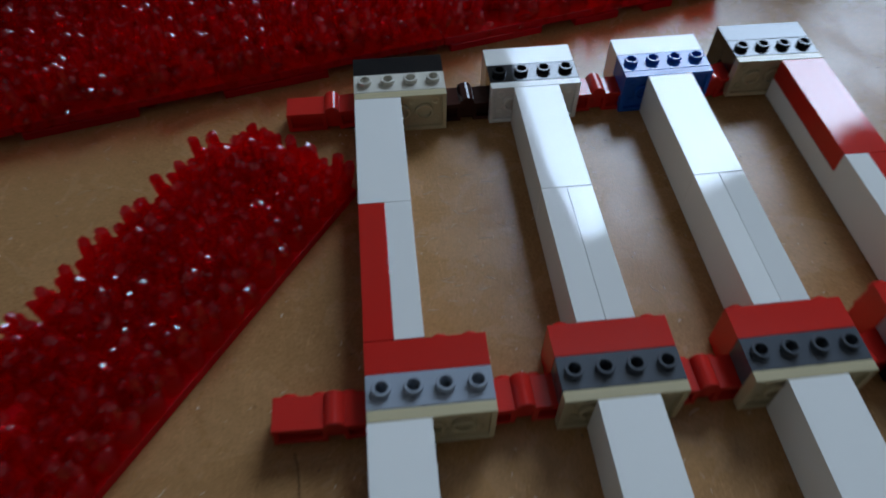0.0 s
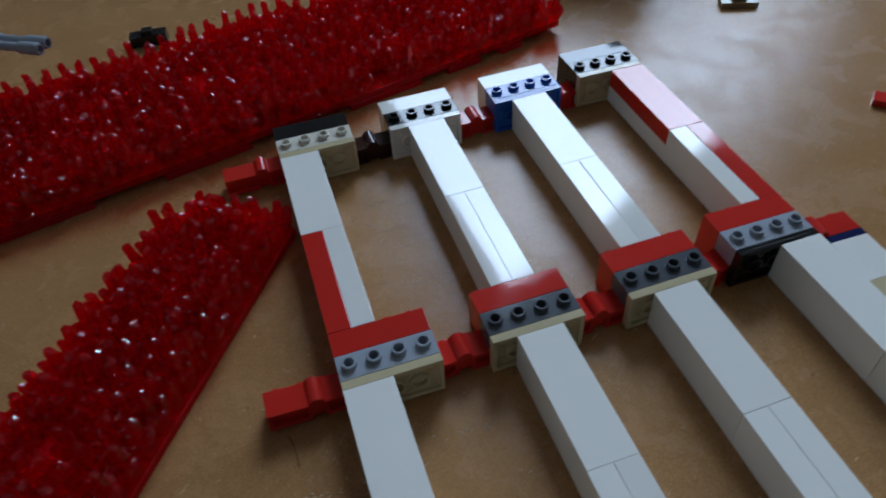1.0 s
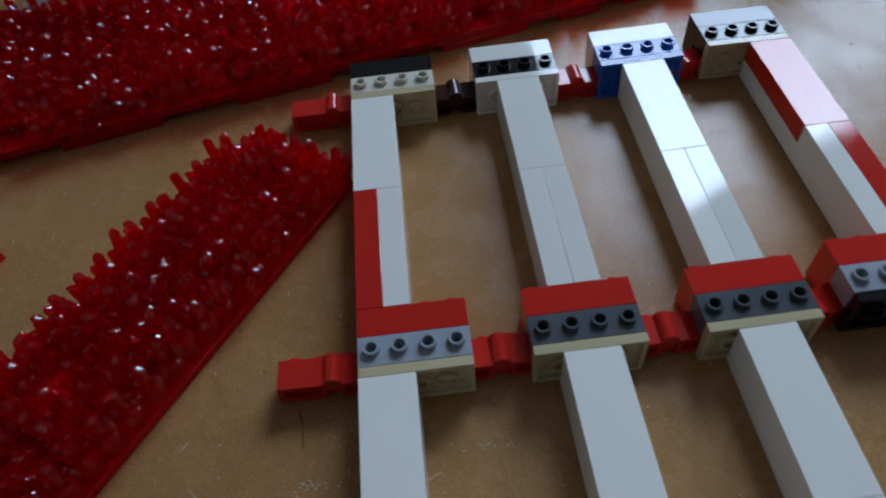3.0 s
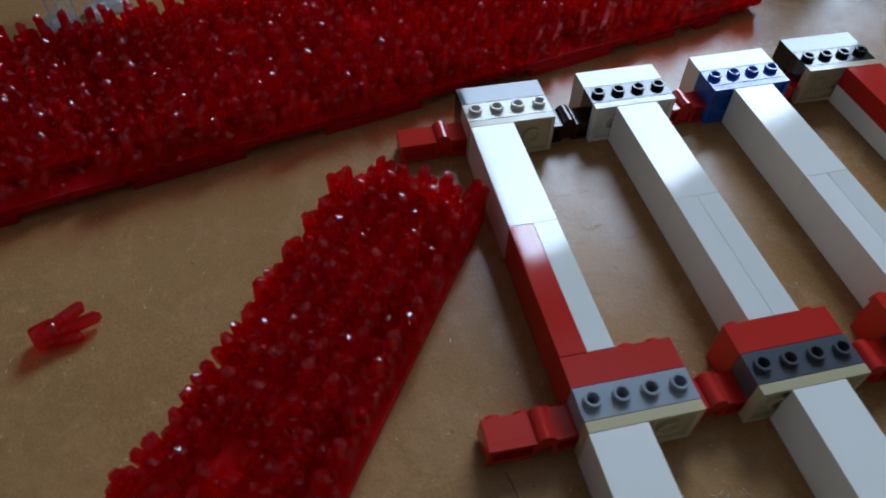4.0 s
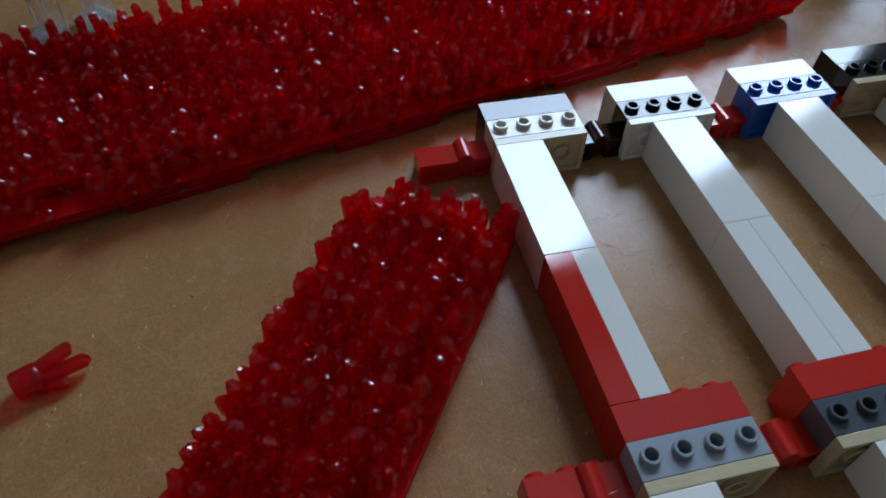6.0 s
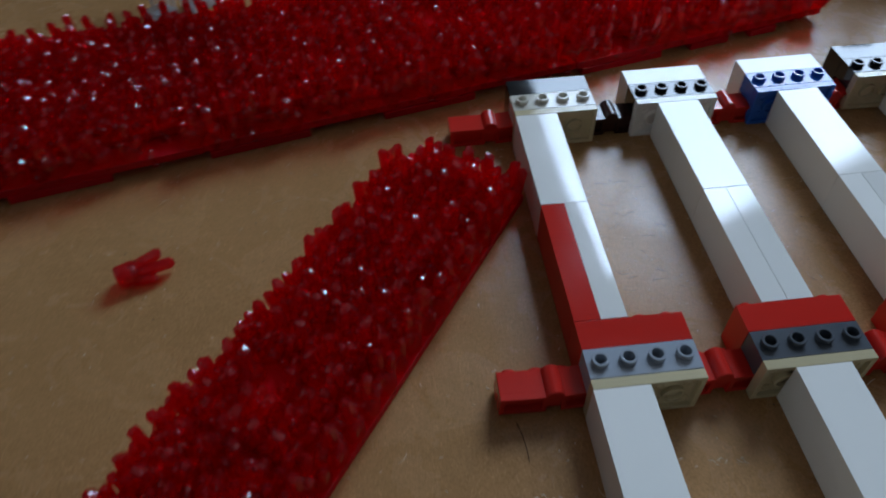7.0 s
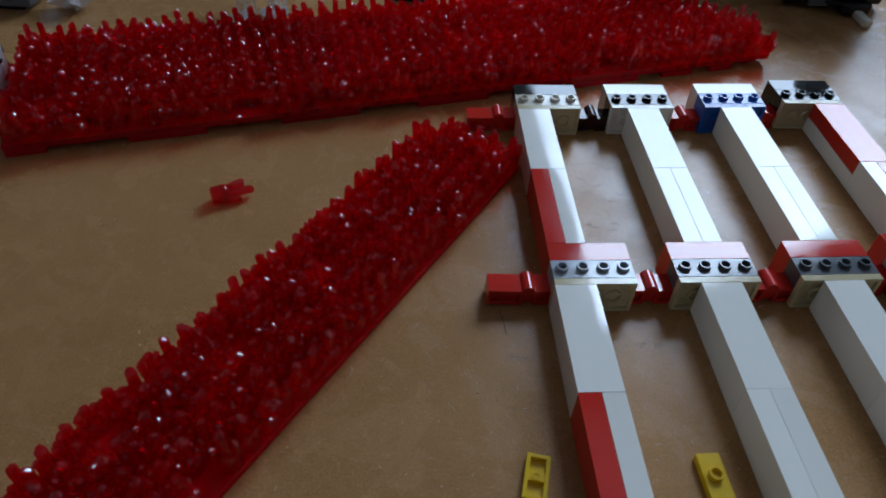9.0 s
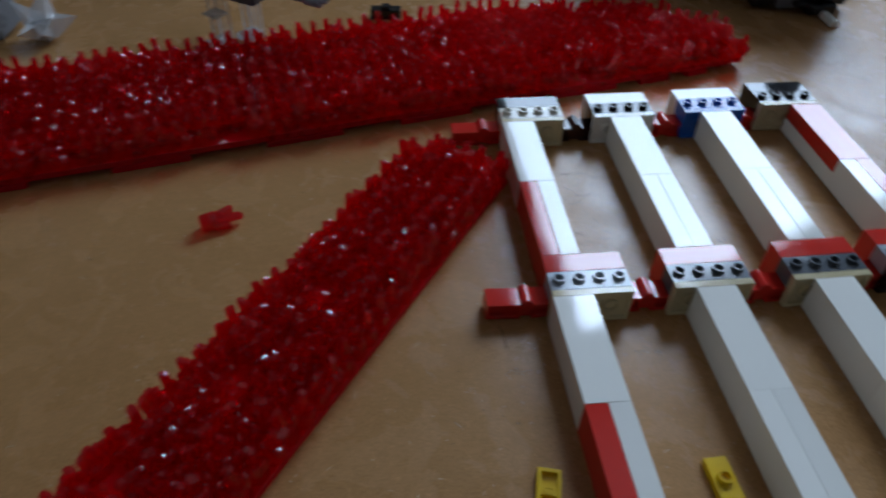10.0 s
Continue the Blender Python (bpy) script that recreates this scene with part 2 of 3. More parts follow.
# the gable window: steep on one side, cut by the slope of the roof on the other
OPENING = [(0.20, 0.60), (1.50, 0.60), (1.50, 1.08), (0.66, 1.655), (0.59, 1.655)]


def flat_with_hole(outer, inner, y0, y1):
    bm = bmesh.new()
    edges = []
    for ring in (outer, inner):
        vs = [bm.verts.new((x, y0, z)) for x, z in ring]
        edges += [bm.edges.new((vs[k], vs[(k + 1) % len(vs)])) for k in range(len(vs))]
    bmesh.ops.triangle_fill(bm, use_beauty=True, use_dissolve=False, edges=edges)
    ext = bmesh.ops.extrude_face_region(bm, geom=bm.faces[:])
    bmesh.ops.translate(bm, vec=(0, y1 - y0, 0), verts=[v for v in ext["geom"] if isinstance(v, bmesh.types.BMVert)])
    bmesh.ops.recalc_face_normals(bm, faces=bm.faces[:])
    return bm


def inset(ring, d):
    cx = sum(p[0] for p in ring) / len(ring)
    cz = sum(p[1] for p in ring) / len(ring)
    return [(x + (cx - x) * d, z + (cz - z) * d) for x, z in ring]


wall = part("wall_north", flat_with_hole([(W0 - 0.15, LOW), (W1 + 0.15, LOW), (W1 + 0.15, HIGH), (W0 - 0.15, HIGH)], OPENING, BACK, BACK + 0.04), WALL)
tagged(wall, "off-white gable wall with one slanted window", "wall", kind="structure")
window = empty("window_1", pose(0, BACK, 0), "white framed gable window cut by the roof slope", "window", kind="structure")
part("window_frame", flat_with_hole(inset(OPENING, -0.002), inset(OPENING, 0.018), 0.008, 0.032), FRAME, window)
part("window_sill", block(160, 1540, -60, 0, 570, 596, bevel=4), FRAME, window)

bm = bmesh.new()
bm.faces.new([bm.verts.new((x, BACK + 0.05, z)) for x, z in inset(OPENING, -0.03)])
glow = bpy.data.materials.new("overcast_sky")
glow.use_nodes = True
gt = glow.node_tree
gt.nodes.clear()
em, out = gt.nodes.new("ShaderNodeEmission"), gt.nodes.new("ShaderNodeOutputMaterial")
em.inputs["Color"].default_value = (0.695, 0.92, 1.235, 1)
# the added glow fades low down, so the far table shows less sheen
height = gt.nodes.new("ShaderNodeSeparateXYZ")
gt.links.new(gt.nodes.new("ShaderNodeTexCoord").outputs["Object"], height.inputs[0])
rise = gt.nodes.new("ShaderNodeMapRange")
for slot, value in (("From Min", 0.65), ("From Max", 1.5), ("To Min", 0.4 * WINDOW_STRENGTH), ("To Max", 1.2 * WINDOW_STRENGTH)):
    rise.inputs[slot].default_value = value
gt.links.new(height.outputs["Z"], rise.inputs["Value"])
gt.links.new(rise.outputs[0], em.inputs["Strength"])
gt.links.new(em.outputs[0], out.inputs[0])
tagged(part("backdrop", bm, glow), "pale overcast sky outside the window", "sky", kind="structure")

# ---------------------------------------------------------------- table
table = part("table", block(-950, 950, -620, 640, -18, 0, bevel=1.5), HARDBOARD)
tagged(table, "smooth brown hardboard work table with pale fibre flecks", "table")
for x in (-900, 900):
    for y in (-570, 590):
        part("leg", block(x - 25, x + 25, y - 25, y + 25, -750, -18.2, bevel=3), FRAME, table)

# ---------------------------------------------------------------- hinged frame
ROW = 118.6          # from one cross row to the next
JOIN = 0.06         # gap left between neighbouring bricks


LAY = random.Random(8)


def brick(parent, mat, x0, x1, y0, y1, z0, z1, label=""):
    g = JOIN
    bm = block(x0 + g, x1 - g, y0 + g, y1 - g, z0 + g, z1 - g, bevel=0.11)
    # every brick sits a little askew
    centre = Vector((x0 + x1, y0 + y1, z0 + z1)) / 2 * MM
    bm.transform(Matrix.Translation(centre) @ pose(0, 0, 0, LAY.uniform(-0.13, 0.13), LAY.uniform(-0.3, 0.3), LAY.uniform(-0.06, 0.06)) @ Matrix.Translation(-centre))
    return part("brick", bm, mat, parent, label)


def plate_underside(parent, mat, y, label):
    """A 2 x 4 plate that shows its hollow underside to the front, with tubes and stud dimples."""
    bm = bmesh.new()
    box(bm, 0.06, 31.94, y + 1.5, y + 3.14, 0.06, 15.94, 0.2)
    box(bm, 0.06, 31.94, y + 0.06, y + 1.7, 0.06, 1.5, 0.2)
    box(bm, 0.06, 31.94, y + 0.06, y + 1.7, 14.5, 15.94, 0.2)
    box(bm, 0.06, 1.5, y + 0.06, y + 1.7, 1.4, 14.6, 0.15)
    box(bm, 30.5, 31.94, y + 0.06, y + 1.7, 1.4, 14.6, 0.15)
    plate = part("plate", bm, mat, parent, label)
    face = pose(0, 0, 0, 90)
    for x in (8, 16, 24):
        part("tube", smooth_by_angle(lathe(bmesh.new(), [(3.25, 0), (3.25, 1.4), (3.1, 1.5), (2.5, 1.5), (2.4, 1.4), (2.4, 0)], pose(x * MM, (y + 1.55) * MM, 8 * MM) @ face)), mat, plate)
    for x in (4, 12, 20, 28):
        for z in (4, 12):
            part("dimple", smooth_by_angle(lathe(bmesh.new(), [(1.5, -0.1), (1.5, 0.35), (1.0, 0.35), (0.9, -0.05), (0, -0.05)], pose(x * MM, (y + 1.55) * MM, z * MM) @ face, 12)), mat, plate)
    return plate


def cross_row(parent, y, plate_mat, stud_mat, back_mat, beam, back_label=""):
    """Plate, brick with studs on its upper side and 2 x 4 brick behind it; beam: the span that a beam covers behind."""
    plate_underside(parent, plate_mat, y, "plate seen from its hollow underside")
    b = part("brick", bored_brick(0.06, 31.94, y + 3.26, y + 12.74, 8.06, 15.94, y + 8.3), stud_mat, parent, "brick with four hollow studs on its side")
    for x in (4, 12, 20, 28):
        stud(b, stud_mat, x, y + 8.3, 15.9, "up", HOLLOW_STUD)
    brick(parent, stud_mat, 8.2, 23.8, y + 3.2, y + 12.8, 0, 8)
    b = brick(parent, back_mat, 0, 32, y + 12.8, y + 22.4, 0, 16, back_label)
    for x in (4, 12, 20, 28):
        if beam is None or not beam[0] < x < beam[1]:
            for z in (4, 12):
                stud(b, back_mat, x, y + 22.34, z, "back")


def bored_brick(x0, x1, y0, y1, z0, z1, row):
    """A block whose upper face is bored where its hollow studs stand; row: the y of the studs."""
    bm = block(x0, x1, y0, y1, z0, z1)
    tops = [f for f in bm.faces if f.normal.z > 0.9 and f.calc_area() > 1e-5]
    bmesh.ops.delete(bm, geom=tops, context="FACES")
    e = 0.15
    z = z1 * MM
    n = round((x1 - x0) / 8)
    for k in range(n):
        a, c = (x0 + e if k == 0 else 8 * k), (x1 - e if k == n - 1 else 8 * k + 8)
        lo, hi, cx = y0 + e, y1 - e, 8 * k + 4
        inner, outer = [], []
        for s in range(24):
            ca, sa = math.cos(s * math.tau / 24), math.sin(s * math.tau / 24)
            inner.append(bm.verts.new(((cx + 1.6 * ca) * MM, (row + 1.6 * sa) * MM, z)))
            reach = min(((c if ca > 0 else a) - cx) / ca if abs(ca) > 1e-6 else 1e9, ((hi if sa > 0 else lo) - row) / sa if abs(sa) > 1e-6 else 1e9)
            outer.append(bm.verts.new(((cx + reach * ca) * MM, (row + reach * sa) * MM, z)))
        for s in range(24):
            t = (s + 1) % 24
            bm.faces.new((inner[s], outer[s], outer[t], inner[t]))
        for px, py in ((a, lo), (a, hi), (c, lo), (c, hi)):
            near = sorted(outer, key=lambda v: (v.co.x - px * MM) ** 2 + (v.co.y - py * MM) ** 2)[:2]
            bm.faces.new((bm.verts.new((px * MM, py * MM, z)), *near))
    for f in bm.faces:
        f.normal_update()
        if abs(f.normal.z) > 0.99 and f.calc_center_median().z > z - 1e-6 and f.normal.z < 0:
            f.normal_flip()
    return bm


def pair_side(parent, left, right, x0, y0, y1):
    brick(parent, left, x0, x0 + 8, y0, y1, 0, 16)
    brick(parent, right, x0 + 8, x0 + 16, y0, y1, 0, 16)


def pair_stack(parent, low, top, x0, y0, y1):
    if low is top:
        return brick(parent, low, x0, x0 + 16, y0, y1, 0, 16)
    brick(parent, low, x0, x0 + 16, y0, y1, 0, 8)
    brick(parent, top, x0, x0 + 16, y0, y1, 8, 16)


def rib(m, x0, near, far, side, over, label, row=ROW):
    """One rib of the frame: two cross rows and the long beam through them, whose left edge stands at x0."""
    r = empty("toy_brick_rib", m, label, "brick rib", "ribs of the hinged frame")
    span = (x0, x0 + 16)
    cross_row(r, 0, *near, span)
    mid = 70.5 + (row - ROW) / 2
    cross_row(r, row, *far, None)
    pair_side(r, *side, x0, 22.4, mid)
    pair_stack(r, WHITE, over, x0, mid, row)
    pair_stack(r, WHITE, WHITE, x0, -48.1, 0)
    pair_side(r, *side, x0, -96.2, -48.1)
    return r


RIBS = [
    rib(pose(0, 0, 0), 0, (TAN, GREY, RED), (TAN, CREAM, BLACK), (RED, WHITE), WHITE, "white toy brick rib with a red edge strip, lying flat"),
    rib(pose(0.0484, 0.0004, 0, rz=0.35), 8, (TAN, SLATE, RED), (WHITE, BLACK, WHITE), (WHITE, WHITE), WHITE, "white toy brick rib with dark grey studs and red row", 119.3),
    rib(pose(0.0972, 0.0010, 0, ry=-0.6, rz=0.5), 8, (TAN, SLATE, RED), (BLUE, BLUE, WHITE), (WHITE, WHITE), WHITE, "white toy brick rib with a blue studded end", 120.0),
    rib(pose(0.1398, 0.0046, 0.0006, ry=1.0, rz=0.75), 16, (BLACK, GREY, RED), (TAN, BLACK, BLACK), (WHITE, RED), RED, "white toy brick rib with red edge and black end", 120.2),
]
part_end = brick(RIBS[2], AZURE, 0, 32, -105.8, -96.2, 0, 16, "azure brick")
for x in (4, 28):
    for z in (4, 12):
        stud(part_end, AZURE, x, -96.26, z, "back")


def leaf_mesh(x0, x1, front):
    """Half of a hinge brick: open towards the front, with a thin wall all round."""
    bm = bmesh.new()
    box(bm, x0, x1, front + 2.0, front + 9.5, 0.1, 7.9, 0.25)
    box(bm, x0, x1, front + 0.05, front + 2.2, 6.4, 7.9, 0.2)
    box(bm, x0, x1, front + 0.05, front + 2.2, 0.1, 1.6, 0.2)
    for a, b in ((x0, x0 + 1.5), (x1 - 1.5, x1)):
        box(bm, a, b, front + 0.05, front + 2.2, 1.5, 6.5, 0.15)
    return bm


def hinge(m, mat, tail, label, lift=0):
    """A hinge brick about a barrel that runs along y; tail: which leaves carry studs that can be seen behind."""
    h = empty("hinge_brick", m, label, "hinge brick", "hinges between the ribs")
    left = part("leaf", leaf_mesh(-16.0, -2.2, 3.2), mat, h)
    left.matrix_basis = pose(0, 0, 0.0002, 0, lift, 0)
    right = part("leaf", leaf_mesh(2.2, 16.0, 3.2), mat, h)
    if -1 in tail:
        right.matrix_basis = pose(0, 0, 0, 0, -4.5, 0)
    for side, ob in ((-1, left), (1, right)):
        for d in (4, 12):
            if side in tail or d == 4:
                stud(ob, mat, side * d, 12.6, 4, "back")
    back = pose(0, 0, 0, -90)
    part("barrel", smooth_by_angle(lathe(bmesh.new(), [(0, 0), (2.5, 0), (2.75, 0.25), (2.75, 9.15), (2.5, 9.4), (0, 9.4)], pose(0, 3.3 * MM, 7.6 * MM) @ back, 24)), mat, h, "rounded hinge barrel")
    part("web", block(-3.2, 3.2, 4.4, 12.0, 0.6, 6.8, bevel=0.4), mat, h)
    return h


for k in range(3):
    a, b = RIBS[k].matrix_basis, RIBS[k + 1].matrix_basis
    for y, mat in ((0, RED), (ROW, BROWN if k == 0 else RED)):
        pa, pb = a @ Vector((0.032, y * MM, 0)), b @ Vector((0, y * MM, 0))
        mid = (pa + pb) / 2
        turn = math.degrees(math.atan2(pb.y - pa.y, pb.x - pa.x))
        hinge(pose(mid.x, mid.y, 0, rz=turn), mat, (), "dark brown hinge brick between two ribs" if mat is BROWN else "glossy red hinge brick between two ribs")
for y in (0, ROW):
    hinge(pose(-0.0085, y * MM, 0), RED, (-1,), "glossy red hinge brick with one free leaf", 3.0 if y == 0 else 0)

end = RIBS[3].matrix_basis @ Vector((0.0395, 0, 0))
hinge(pose(end.x, end.y, 0, rz=-1.0), RED, (1,), "glossy red hinge brick beside a small side arm")
arm = empty("side_arm", pose(end.x, end.y, 0, rz=-1.0), "thin toy brick arm in dark blue, white and tan", "brick arm")
brick(arm, NAVY, 0.5, 16, 0, 3.2, 0, 8)
brick(arm, WHITE, 0.5, 16, -19.2, 0, 0, 8)
brick(arm, TAN, 0.5, 16, -67.2, -19.2, 0, 8)

# ---------------------------------------------------------------- crystals


def prong(bm, m, r, h, rng):
    """A blunt six-sided point: a prism cut off askew, with steep shoulders round a small three-sided end."""
    way, tilt = rng.uniform(0, math.tau), rng.uniform(0.0, 0.9)
    lean, steep, flat = 0.6 * tilt, rng.uniform(0.50, 0.70), rng.uniform(0.40, 0.52)
    low, top = [], []
    for k in range(6):
        a = k * math.tau / 6
        c, d = math.cos(a), math.sin(a)
        low.append(bm.verts.new(m @ Vector((r * 1.1 * c, r * 1.1 * d, 0))))
        top.append(bm.verts.new(m @ Vector((r * c, r * d, h + lean * r * math.cos(a - way)))))
    x, y = 0.25 * r * math.cos(way), 0.25 * r * math.sin(way)
    tip = []
    for k in range(3):
        a = k * math.tau / 3
        tip.append(bm.verts.new(m @ Vector((x + flat * r * math.cos(a), y + flat * r * math.sin(a), h + r * (steep + 0.6 * flat * tilt * math.cos(a - way))))))
    for k in range(6):
        bm.faces.new((low[k], low[(k + 1) % 6], top[(k + 1) % 6], top[k]))
    for k in range(3):
        j = (k + 1) % 3
        bm.faces.new((top[2 * k], top[2 * k + 1], tip[k]))
        bm.faces.new((top[2 * k + 1], top[2 * j], tip[j], tip[k]))
    bm.faces.new(tip)


def crystal_shape(seed, matrix=None):
    """A round base from which one tall and several shorter blunt points grow."""
    rng = random.Random(seed)
    bm = bmesh.new()
    lathe(bm, [(3.9, 0.0), (4.02, 0.6), (4.1, 6.6), (3.7, 7.4), (0, 8.2)], sides=10)
    for f in bm.faces:
        f.smooth, f.material_index = True, 1
    prong(bm, pose(rng.uniform(-0.0006, 0.0006), rng.uniform(-0.0006, 0.0006), 0.0068, rng.uniform(-3, 3), rng.uniform(-3, 3), rng.uniform(0, 360)), 0.0018, rng.uniform(0.0074, 0.0114), rng)
    sides = rng.choice((3, 4))
    for k in range(sides):
        a = 360 / sides * k + rng.uniform(-14, 14)
        prong(bm, pose(0, 0, 0, 0, 0, a) @ pose(0.0025, 0, 0.0058, 0, rng.uniform(5, 17), 0) @ pose(0, 0, 0, 0, 0, rng.uniform(0, 360)), rng.uniform(0.0016, 0.0020), rng.uniform(0.0014, 0.0060), rng)
    bmesh.ops.recalc_face_normals(bm, faces=bm.faces[:])
    if matrix:
        bm.transform(matrix)
    return bm


CRYSTALS = [mesh_of("crystal", crystal_shape(k), CRYSTAL) for k in range(7)]
for me in CRYSTALS:
    me.materials.append(CRYSTAL_FOOT)


def crystal_board(m, long, wide, keep, plates, single, label, seed, base=3.2, thick=3.2, front_lean=0, fringe=False):
    """A strip of clear red plates, covered with clear red crystal points on an 8 mm grid; x runs along the front edge from the right-hand corner to the left."""
    rng = random.Random(seed)
    b = empty("crystal_board", m, label, "crystal board", "boards of crystals")
    for x0, x1, y0, y1, z in plates:
        part("plate", block(x0, x1, y0, y1, z + 0.02, z + (3.3 if z else thick), bevel=0.3), PLATE_RED, b, "clear red base plate")
    # hidden core, added to fill the gaps with red and deepen the shadow
    for x0, x1, y0, y1, z in plates:
        if z or base == 3.2:
            part("inner_plate", block(x0 + 2.5, x1 - 2.5, y0 + 12.0, y1 - 3.0, z + 3.35, base + 4.4, bevel=0.3), CORE_RED, b)
    rest = bmesh.new()
    for i in range(long):
        for j in range(wide):
            if not keep(i, j, rng):
                continue
            # the outer rows lean over the edge; the pieces stand in one of eight turns
            out = front_lean if j == 0 else 0
            back = 2 if j == wide - 1 or not keep(i, j + 1, random.Random(1)) else 0
            place = pose((-4 - 8 * i + rng.uniform(-0.3, 0.3)) * MM, (4 + 8 * j - 0.16 * out + 0.1 * back + rng.uniform(-0.3, 0.3)) * MM, (base - 0.08 * out) * MM, out - back + rng.uniform(-4, 4), rng.uniform(-4, 4), 45 * rng.randrange(8) + rng.uniform(-7, 7))
            if single(i, j):
                ob = new("crystal", CRYSTALS[rng.randrange(7)])
                ob.parent, ob.matrix_basis = b, place
            else:
                me = CRYSTALS[rng.randrange(7)].copy()
                me.transform(place)
                rest.from_mesh(me)
                bpy.data.meshes.remove(me)
    # a low fringe of pieces that lie over the front edge
    for i in range(1, long if fringe else 0):
        ob = new("crystal", CRYSTALS[rng.randrange(7)])
        ob.parent = b
        ob.matrix_basis = pose((-4 - 8 * i + rng.uniform(-1, 1)) * MM, (4.6 + rng.uniform(-0.4, 0.4)) * MM, 1.2 * MM, rng.uniform(40, 52), rng.uniform(-8, 8), 45 * rng.randrange(8)) @ Matrix.Scale(0.72, 4)
    if len(rest.verts):
        tagged(part("crystal_field", rest, CRYSTAL, b), kind="stuff").data.materials.append(CRYSTAL_FOOT)
    else:
        rest.free()
    return b


# near strip: its right-hand corner touches the first rib
crystal_board(
    pose(-0.0022, 0.0893, 0, rz=55.6), 38, 6,
    lambda i, j, rng: rng.random() > 0.04 and not (i == 0 and j > 4),
    [(-128, 0, -0.9, 47.8, 0), (-256.2, -128.2, -0.9, 47.8, 0), (-304, -256.4, -0.9, 47.8, 0)],
    lambda i, j: True, "long strip of clear red plastic crystals on the table", 3, thick=3.4, front_lean=6)

# far strip: wide, its right-hand end runs out in a taper
A_LONG, A_WIDE = 52, 11


FAR_PLATES = [(-24, 0, -1.0, 33, 3.2), (-64.2, -24.2, -1.4, 58, 3.2), (-128.4, -64.4, -2.0, 72, 3.2), (-288.5, -128.6, -1.6, 88, 3.2), (-416, -288.7, -2.2, 88, 3.2)]
# the lower layer: short plates at the front edge, with gaps between them where the upper plates overhang
at = -25.0
for length, solid in ((14, 1), (12, 0), (20, 1), (15, 0), (40, 1), (50, 0), (40, 1), (31, 0), (40, 1), (37, 0), (37, 1), (37, 0), (18, 1)):
    FAR_PLATES.append((at - length + 0.2, at, (-2.6 if solid else 13.0), 24 if at > -70 else 52, 0))
    at -= length


def far_keep(i, j, rng):
    return rng.random() > 0.03 and j < (4 + i if i < 4 else 6.6 + i * 0.25)


crystal_board(
    pose(0.1605, 0.1945, 0, rz=13.1), A_LONG, A_WIDE, far_keep,
    FAR_PLATES,
    lambda i, j: j < 6, "wide strip of clear red plastic crystals tapering at one end", 5, 5.4, front_lean=13, fringe=True)

rng = random.Random(4)
bm = lathe(bmesh.new(), [(0, 0.2), (3.3, 0.2), (3.9, 0.8), (4.0, 6.4), (3.5, 7.4), (0, 7.8)], sides=16)
prong(bm, pose(0.0002, 0.0018, 0.0050, -15, 0, 0), 0.0020, 0.0104, rng)
prong(bm, pose(0.0002, -0.0010, 0.0050, 4, 0, 0), 0.0020, 0.0124, rng)
prong(bm, pose(0.0014, -0.0024, 0.0050, 16, 4, 0), 0.0018, 0.0066, rng)
prong(bm, pose(-0.0016, 0.0002, 0.0050, 0, -12, 0), 0.0014, 0.0042, rng)
bmesh.ops.recalc_face_normals(bm, faces=bm.faces[:])
bm.transform(pose(0, 0, 0.0039, 0, 90, 0))
loose = tagged(part("loose_crystal", bm, CRYSTAL), "single clear red crystal piece lying on its side", "crystal")
loose.matrix_basis = pose(-0.1420, 0.0655, 0.0, rz=24)


# ---------------------------------------------------------------- small things on the table
def small_plate(m, mat, upside_down, label):
    """A 1 x 2 plate with one stud in its middle, or the same lying on its stud side."""
    p = empty("small_plate", m, label, "toy plate")
    if upside_down:
        bm = bmesh.new()
        box(bm, -3.9, 3.9, -7.9, 7.9, 0.1, 1.4)
        for lim in ((-3.9, -2.5, -7.9, 7.9), (2.5, 3.9, -7.9, 7.9)):
            box(bm, *lim, 1.3, 3.2)
        for lim in ((-2.6, 2.6, -7.9, -6.5), (-2.6, 2.6, 6.5, 7.9), (-2.6, 2.6, -1.6, 1.6)):
            box(bm, *lim, 1.3, 3.0 if abs(lim[2]) < 2 else 3.2)
        body = part("body", bm, mat, p)
        part("post", smooth_by_angle(lathe(bmesh.new(), [(1.5, 2.9), (1.5, 3.3), (0.9, 3.3), (0.9, 2.7), (0, 2.7)], None, 14)), mat, body)
    else:
        body = part("body", block(-3.9, 3.9, -7.9, 7.9, 0.05, 3.2), mat, p)
        part("stud", smooth_by_angle(lathe(bmesh.new(), [(2.45, 3.1), (2.45, 4.7), (2.3, 4.9), (1.7, 4.9), (1.6, 4.7), (1.6, 3.3), (0, 3.3)])), mat, body)
    return p


small_plate(pose(-0.0150, -0.0705, 0, rz=-14), YELLOW, True, "small yellow plate lying upside down on the table")
small_plate(pose(0.0425, -0.0715, 0, rz=2), YELLOW, False, "small yellow plate with one stud on top")

rb = empty("toy_plate", pose(0.2760, 0.0675, 0, rz=-45), "small red toy plate lying apart on the table", "toy plate")
part("body", block(-16, 16, -4, 4, 0.05, 3.3), RED, rb)
tb = empty("toy_tile", pose(0.2630, 0.1800, 0, rz=-20), "small dark tan toy tile lying apart on the table", "toy tile")
part("body", block(-10, 10, -3.9, 3.9, 0.05, 3.2), DARK_TAN, tb)
part("knob", block(-4, 4, -2, 2, 3.1, 5.0, bevel=0.5), DARK_TAN, tb)
kb = empty("toy_slope", pose(-0.0520, 0.2720, 0, rz=-5), "small black toy piece behind the crystals", "toy piece")
part("body", block(-10, 10, -4, 4, 0.05, 6.4, bevel=0.4), BLACK, kb)
